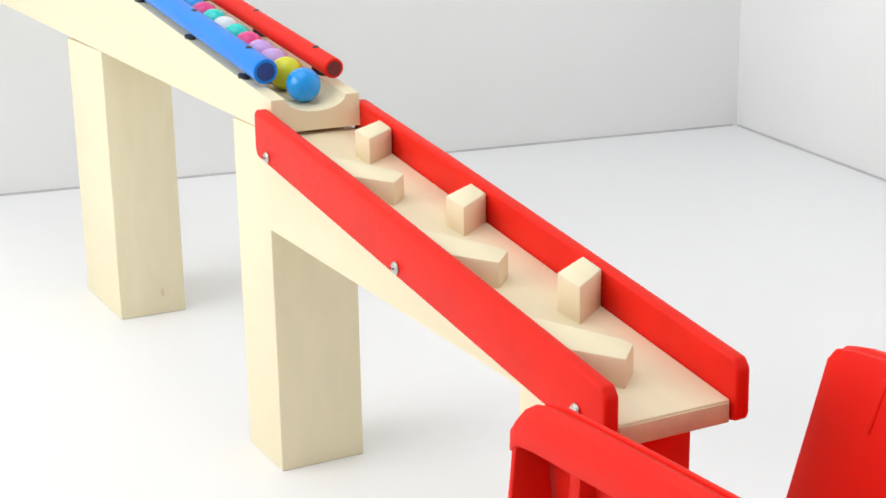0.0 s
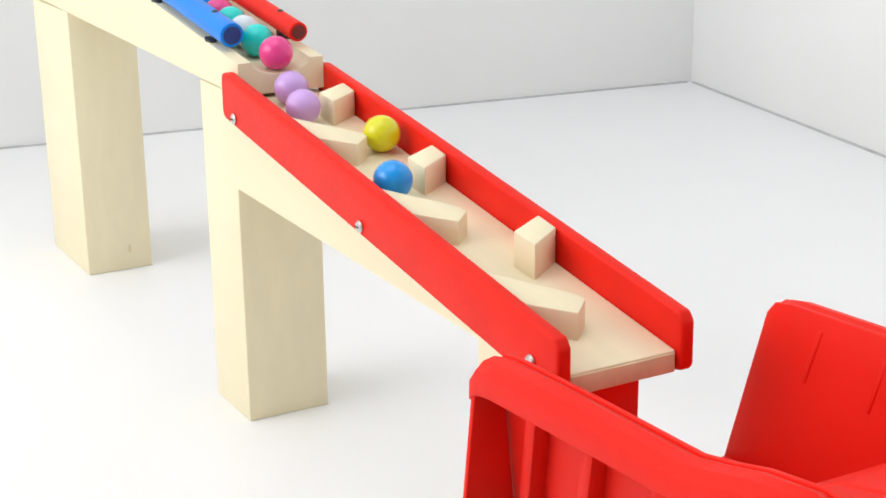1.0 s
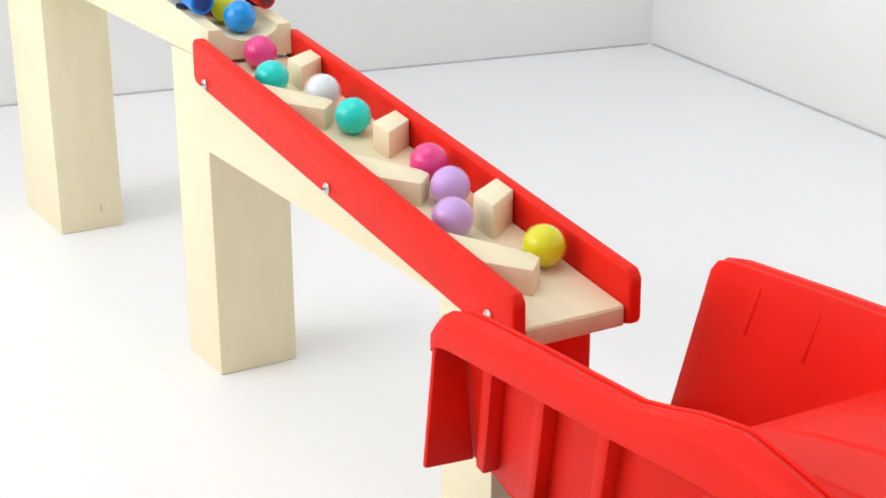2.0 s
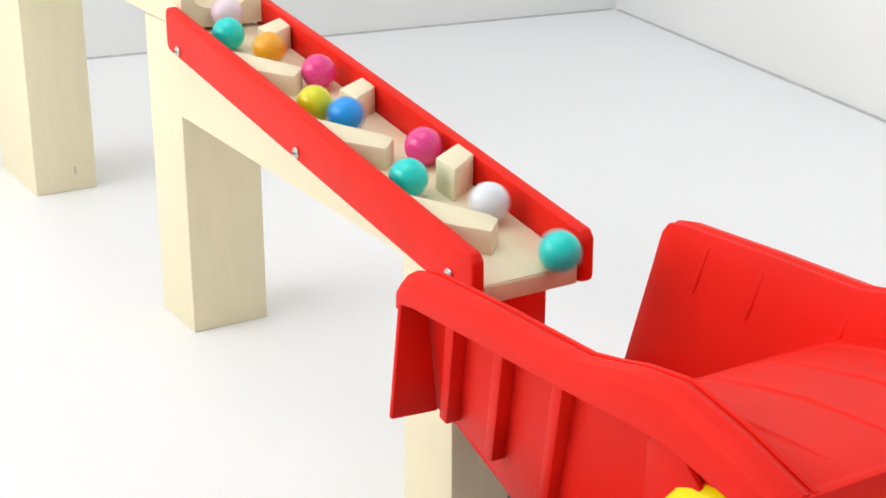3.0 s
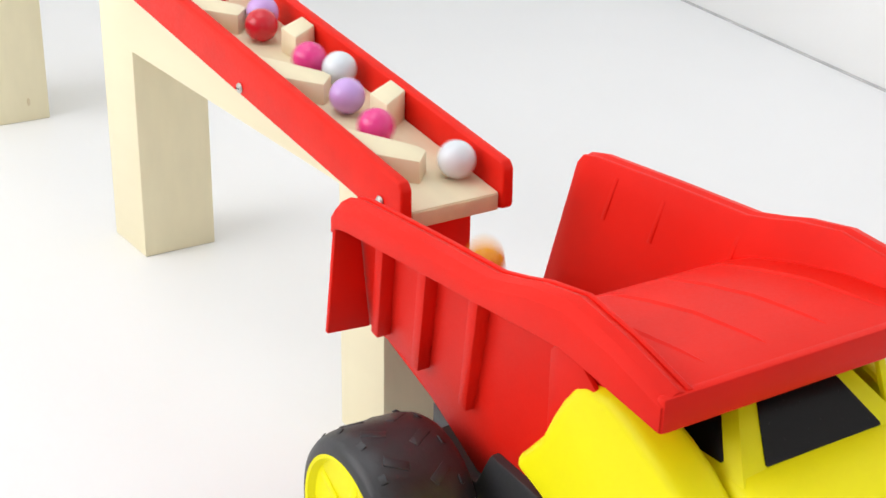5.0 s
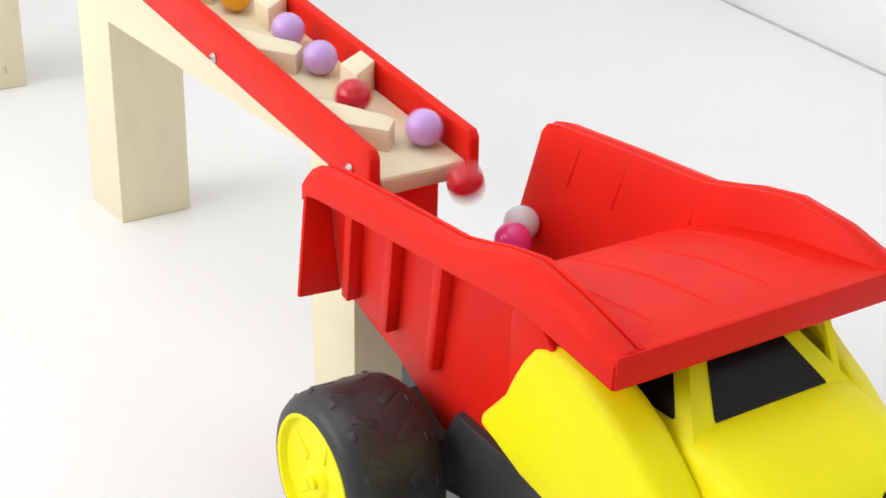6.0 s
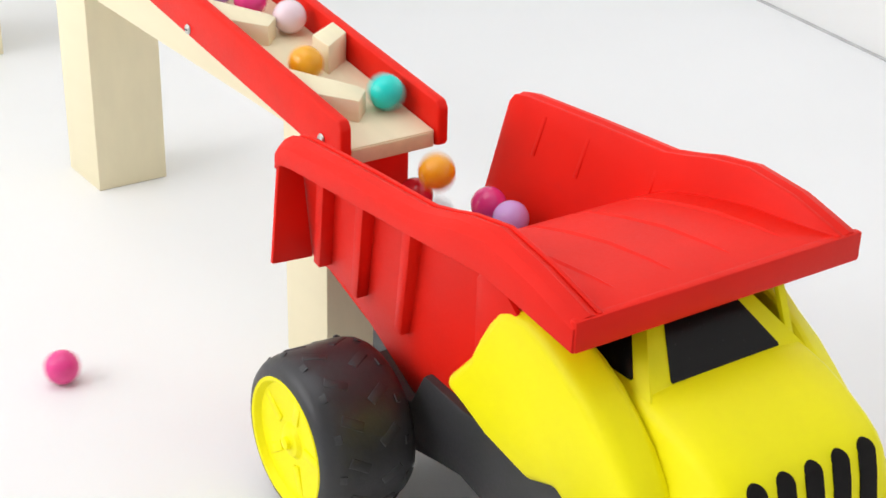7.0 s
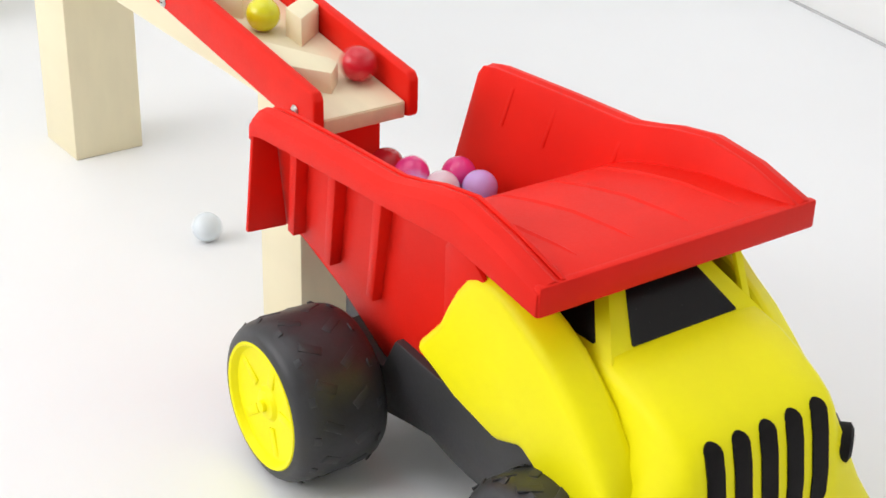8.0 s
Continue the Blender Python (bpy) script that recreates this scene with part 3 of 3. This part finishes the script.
def rest_places(count):
    """Resting places in the truck's bed, filled from its low front end; the shown ones are placed to fit the camera's
    view.
    """
    out = []
    for layer, z, us in ((0, 0.1195, (0.088,)), (1, 0.1405, (0.094, 0.067, 0.040)), (2, 0.1610, (0.100, 0.0735, 0.0468, 0.020)), (3, 0.181, (0.08, 0.05))):
        for i, u in enumerate(us):
            for j in range(5 - layer % 2):
                v = -0.053 + 0.0265 * j + (0.013 if layer % 2 else 0)
                out.append((layer, Vector((u + 0.003 * ((i * 7 + j * 3) % 3 - 1), v, z))))
    shown = {22: (0.055, 0.044), 20: (0.027, 0.045), 21: (-0.014, 0.012), 29: (0.042, 0.023), 30: (0.007, 0.021), 19: (0.008, 0.058), 31: (0.034, -0.002)}
    shown = {k: Vector((u, v, 0.162)) for k, (u, v) in shown.items()}
    spare = [p for n, p in out if n == 2 and p.y < 0 and min((p - q).length for q in shown.values()) > 0.024]
    low = [p for layer in (0, 1) for p in sorted((q for n, q in out if n == layer), key=lambda p: abs(p.y - 0.03) + 0.4 * abs(p.x - 0.05))]
    places = {}
    for k in range(count):
        places[k] = shown[k] if k in shown else low.pop(0) if low else spare.pop(0) if spare else Vector((0.06, -0.02, 0.181))
    return places


def ball_rows(k, leave, seen, slot, entries, stray=()):
    """Rows for walk(): the row between the tubes, the chute, the fall and the rest in the bed. seen: seconds and places on the chute."""
    if seen:
        leave = seen[-1][0] + before_end(seen[-1][1])
    times = sorted({round(0.1 * n, 3) for n in range(81)} | {round(leave, 3), round(leave + 0.06, 3), round(leave + 0.15, 3)})
    start, speed = on_run(0.004, seen[-1][2] if seen else 0.05), 0.32
    rest = TRUCK @ VIEW_STRETCH @ slot
    drop = max(0.06, math.sqrt(2 * max(0.002, start.z - rest.z) / 9.8))
    land = Vector((start.x + speed * drop, start.y, rest.z))
    marks = [(t, before_end(x), y) for t, x, y in seen]
    rows = []
    for t in times:
        if t < 0 or t > 8.0:
            continue
        d = t - leave
        if not marks or t >= marks[-1][0]:
            tau, y = -d, None
        elif t <= marks[0][0]:
            tau, y = marks[0][1] + marks[0][0] - t, None
        else:
            n = next(n for n in range(1, len(marks)) if marks[n][0] >= t)
            (t0, u0, y0), (t1, u1, y1) = marks[n - 1], marks[n]
            f = (t - t0) / (t1 - t0)
            tau, y = u0 + (u1 - u0) * f, (y0 + (y1 - y0) * f if t1 - t0 < 0.25 else None)
        if d > drop:
            f = min(1, (d - drop) / 0.3)
            p = land.lerp(rest, f * (2 - f))
            if d - drop < 0.16:
                p.z += 0.007 * math.sin(math.pi * (d - drop) / 0.16)
        elif d > 0:
            p = Vector((start.x + speed * d, start.y, max(rest.z, start.z - 4.9 * d * d)))
        elif tau > 1.75:
            entered = float(np.interp(t, [entries[0] - 0.25] + entries, list(range(-1, len(entries)))))
            p = in_queue(-0.462, max(0.0, k - entered))
        else:
            x = course(tau)
            p = on_run(x, weave(x) if y is None else y)
        if stray and t > stray[0][0] - 0.12:
            continue
        rows.append((t, pose(p.x, p.y, p.z, 0, 60 * min(d, 0.5), 0)))
    for n, (t, x, y, z) in enumerate(stray):
        rows.append((t, pose(x, y, z, 0, 30 + 50 * n, 0)))
    return rows


def motions():
    slide = 0.0025
    back = pose(-slide, 0, 0) @ TRUCK
    walk(truck, [(0.0, back), (2.1, back), (2.45, TRUCK), (2.7, TRUCK), (8.0, TRUCK)])
    balls = []

    def roll(colour, seen, leave=0.0):
        balls.append((colour, seen, seen[-1][0] + before_end(seen[-1][1]) if seen else leave))
    roll("blue", [(0.2, -0.419, 0.040), (0.4, -0.379, 0.019), (0.5, -0.370, 0.021), (0.6, -0.345, 0.038), (0.7, -0.314, 0.051), (0.8, -0.280, 0.047), (1, -0.232, 0.022), (1.1, -0.212, 0.040), (1.2, -0.177, 0.054), (1.3, -0.148, 0.051), (1.4, -0.123, 0.017), (1.5, -0.101, 0.024), (1.6, -0.068, 0.048), (1.7, -0.038, 0.055)])
    roll("yellow", [(0.6, -0.406, 0.020), (0.7, -0.395, 0.017), (0.8, -0.368, 0.024), (1, -0.309, 0.054), (1.1, -0.287, 0.055), (1.2, -0.256, 0.026), (1.3, -0.239, 0.019), (1.4, -0.211, 0.034), (1.5, -0.181, 0.056), (1.6, -0.150, 0.051), (1.7, -0.136, 0.028)])
    roll("lavender", [(0.8, -0.419, 0.030), (1, -0.376, 0.025), (1.1, -0.342, 0.043), (1.2, -0.308, 0.055), (1.3, -0.287, 0.055), (1.4, -0.268, 0.030), (1.5, -0.251, 0.028), (1.6, -0.215, 0.039), (1.7, -0.187, 0.054)])
    roll("lavender", [(1, -0.416, 0.026), (1.1, -0.396, 0.026), (1.2, -0.368, 0.024), (1.3, -0.349, 0.036), (1.4, -0.305, 0.054), (1.5, -0.280, 0.043), (1.6, -0.252, 0.017), (1.7, -0.229, 0.025)])
    roll("pink", [(1.2, -0.402, 0.019), (1.3, -0.377, 0.023), (1.4, -0.351, 0.042), (1.5, -0.313, 0.054), (1.6, -0.283, 0.046), (1.7, -0.268, 0.031)])
    roll("teal", [(1.3, -0.417, 0.039), (1.4, -0.392, 0.013), (1.5, -0.386, 0.020), (1.6, -0.376, 0.015), (1.7, -0.356, 0.018), (2.8, -0.075, 0.043), (2.9, -0.048, 0.057), (3, -0.003, 0.053)])
    roll("white", [(1.6, -0.418, 0.028), (1.7, -0.404, 0.020), (2.8, -0.117, 0.024), (2.9, -0.090, 0.023), (3, -0.067, 0.050), (3.1, -0.035, 0.057)])
    roll("teal", [(2.8, -0.155, 0.052), (2.9, -0.141, 0.029), (3, -0.116, 0.020), (3.1, -0.093, 0.021), (3.2, -0.069, 0.050), (3.3, -0.037, 0.057)])
    roll("pink", [(2.8, -0.215, 0.042), (2.9, -0.194, 0.057), (3, -0.155, 0.055), (3.1, -0.148, 0.040), (3.2, -0.118, 0.021), (3.3, -0.090, 0.030), (3.4, -0.058, 0.057), (3.5, -0.029, 0.055)])
    roll("blue", [(2.8, -0.261, 0.025), (2.9, -0.246, 0.019), (3, -0.220, 0.031), (3.1, -0.194, 0.050), (3.2, -0.159, 0.052), (3.3, -0.139, 0.033), (3.4, -0.110, 0.021), (3.5, -0.082, 0.032), (3.6, -0.051, 0.056)])
    roll("yellow", [(2.8, -0.294, 0.052), (2.9, -0.283, 0.034), (3, -0.246, 0.020), (3.1, -0.218, 0.027), (3.2, -0.189, 0.054), (3.3, -0.167, 0.055), (3.4, -0.141, 0.031), (3.5, -0.114, 0.020), (3.6, -0.085, 0.037), (3.8, -0.022, 0.056)])
    roll("pink", [(2.8, -0.355, 0.028), (2.9, -0.340, 0.041), (3, -0.299, 0.051), (3.1, -0.279, 0.037), (3.2, -0.252, 0.018), (3.3, -0.227, 0.024), (3.4, -0.198, 0.050), (3.5, -0.171, 0.053), (3.6, -0.141, 0.032), (3.8, -0.096, 0.022), (4, -0.039, 0.057)])
    roll("orange", [(2.9, -0.371, 0.018), (3, -0.354, 0.037), (3.1, -0.333, 0.056), (3.2, -0.308, 0.052), (3.3, -0.288, 0.047), (3.4, -0.264, 0.025), (3.5, -0.243, 0.018), (3.6, -0.223, 0.040), (3.8, -0.156, 0.049), (4, -0.105, 0.021), (4.2, -0.056, 0.057), (4.3, -0.027, 0.057)])
    roll("teal", [(3, -0.393, 0.015), (3.1, -0.369, 0.016), (3.2, -0.347, 0.040), (3.3, -0.323, 0.055), (3.4, -0.286, 0.054), (3.5, -0.282, 0.037), (3.6, -0.248, 0.016), (3.8, -0.194, 0.057), (4, -0.145, 0.031), (4.2, -0.083, 0.030), (4.3, -0.059, 0.051), (4.4, -0.031, 0.055)])
    roll("pale_pink", [(3.2, -0.384, 0.013), (3.3, -0.360, 0.026), (3.4, -0.334, 0.049), (3.5, -0.309, 0.055), (3.6, -0.294, 0.047), (3.8, -0.245, 0.029), (4, -0.184, 0.054), (4.2, -0.135, 0.021), (4.3, -0.123, 0.023), (4.4, -0.091, 0.034), (4.5, -0.066, 0.049)])
    roll("orange", [(3.4, -0.384, 0.016), (3.5, -0.365, 0.020), (3.6, -0.341, 0.045), (3.8, -0.307, 0.048), (4, -0.270, 0.022), (4.2, -0.216, 0.033), (4.3, -0.188, 0.049), (4.4, -0.153, 0.050), (4.5, -0.140, 0.029), (4.7, -0.077, 0.036)])
    roll("white", [(3.6, -0.358, 0.027), (3.8, -0.337, 0.038), (4, -0.292, 0.054), (4.2, -0.252, 0.016), (4.3, -0.227, 0.032), (4.4, -0.187, 0.053), (4.5, -0.162, 0.054), (4.7, -0.115, 0.020)])
    roll("pink", [(3.8, -0.375, 0.020), (4, -0.320, 0.049), (4.2, -0.282, 0.045), (4.3, -0.276, 0.033), (4.4, -0.252, 0.024), (4.5, -0.229, 0.030), (4.7, -0.166, 0.055)])
    roll("lavender", [(4.2, -0.316, 0.034), (4.3, -0.304, 0.050), (4.4, -0.272, 0.036), (4.5, -0.264, 0.022), (4.7, -0.216, 0.035)])
    roll("white", [(4.4, -0.330, 0.044), (4.5, -0.306, 0.050), (4.7, -0.266, 0.020), (5.5, -0.035, 0.054)])
    roll("pink", [(4.7, -0.280, 0.044), (5.6, -0.055, 0.053), (5.68, -0.022, 0.054)])
    roll("red", [(5.8, -0.063, 0.054)])
    roll("lavender", [(5.8, -0.086, 0.019), (6, -0.028, 0.052)])
    roll("red", [(5.8, -0.135, 0.023), (6, -0.086, 0.033), (6.1, -0.064, 0.052), (6.2, -0.029, 0.055)])
    roll("lavender", [(5.8, -0.208, 0.040), (6, -0.150, 0.044), (6.1, -0.138, 0.027), (6.2, -0.107, 0.018), (6.3, -0.081, 0.031), (6.4, -0.049, 0.055), (6.5, -0.021, 0.053)])
    roll("lavender", [(5.8, -0.259, 0.020), (6, -0.202, 0.046), (6.1, -0.184, 0.049), (6.2, -0.159, 0.056), (6.3, -0.142, 0.032), (6.4, -0.112, 0.013), (6.5, -0.089, 0.027), (6.6, -0.055, 0.055)])
    roll("orange", [(6.1, -0.247, 0.015), (6.2, -0.235, 0.034), (6.3, -0.201, 0.042), (6.4, -0.159, 0.045), (6.5, -0.136, 0.030), (6.6, -0.109, 0.017), (6.8, -0.049, 0.052), (6.9, -0.010, 0.052)])
    roll("teal", [(6.2, -0.246, 0.013), (6.3, -0.221, 0.014), (6.4, -0.195, 0.043), (6.5, -0.176, 0.052), (6.6, -0.143, 0.032), (6.8, -0.097, 0.017), (6.9, -0.074, 0.032), (7, -0.038, 0.054)])
    roll("orange", [(6.4, -0.235, 0.013), (6.5, -0.218, 0.025), (6.8, -0.144, 0.039), (6.9, -0.132, 0.022), (7, -0.097, 0.024), (7.2, -0.037, 0.051)])
    roll("pale_pink", [(7, -0.170, 0.046), (7.2, -0.140, 0.022), (7.4, -0.085, 0.024), (7.6, -0.031, 0.053)])
    roll("pink", [(7, -0.207, 0.023), (7.2, -0.148, 0.046), (7.4, -0.106, 0.016), (7.6, -0.067, 0.045)])
    roll("lavender", [(7.2, -0.181, 0.033), (7.4, -0.132, 0.026), (7.6, -0.093, 0.019), (7.8, -0.043, 0.051)])
    roll("red", [(7.6, -0.146, 0.043), (7.8, -0.098, 0.014), (8, -0.038, 0.050)])
    roll("yellow", [(7.8, -0.158, 0.030), (8, -0.132, 0.023)])
    roll("red", [], 8.70)
    roll("teal", [], 8.95)
    roll("pink", [], 9.20)
    # balls that tumble out of the open tail and roll away over the floor: seconds, x, y, z
    strays = {
        16: [(6.1, -0.005, -0.022, 0.140), (6.18, -0.05, -0.026, 0.11), (6.3, -0.110, -0.034, 0.046), (6.36, -0.106, -0.050, 0.013), (6.4, -0.101, -0.069, 0.014), (6.6, -0.093, -0.143, 0.013), (6.7, -0.116, -0.165, 0.013), (6.8, -0.147, -0.197, 0.013), (7.2, -0.25, -0.31, 0.013), (8.0, -0.42, -0.50, 0.013)],
        17: [(6.3, -0.005, -0.022, 0.140), (6.4, -0.06, -0.022, 0.100), (6.5, -0.097, -0.014, 0.024), (6.6, -0.121, -0.026, 0.038), (6.7, -0.111, -0.0635, 0.013), (6.8, -0.138, -0.095, 0.016), (6.9, -0.131, -0.127, 0.013), (7.0, -0.1343, -0.1643, 0.013), (7.1, -0.1426, -0.1879, 0.013), (7.4, -0.157, -0.27, 0.013), (8.0, -0.165, -0.43, 0.013)],
        19: [(6.8, -0.002, 0.099, 0.145), (6.9, -0.002, 0.085, 0.148), (6.98, -0.030, 0.098, 0.128), (7.08, -0.050, 0.110, 0.060), (7.20, -0.060, 0.115, 0.013), (7.45, -0.105, 0.105, 0.013), (7.60, -0.145, 0.080, 0.013), (7.7, -0.179, 0.052, 0.013), (7.8, -0.196, 0.045, 0.013), (7.9, -0.211, 0.037, 0.013), (8.0, -0.2292, 0.0246, 0.013)],
    }
    slots = rest_places(len(balls))
    entries = [leave - 1.75 for _, _, leave in balls]
    for k, (colour, seen, leave) in enumerate(balls):
        walk(ball(colour), ball_rows(k, leave, seen, slots[k], entries, strays.get(k, ())))


motions()
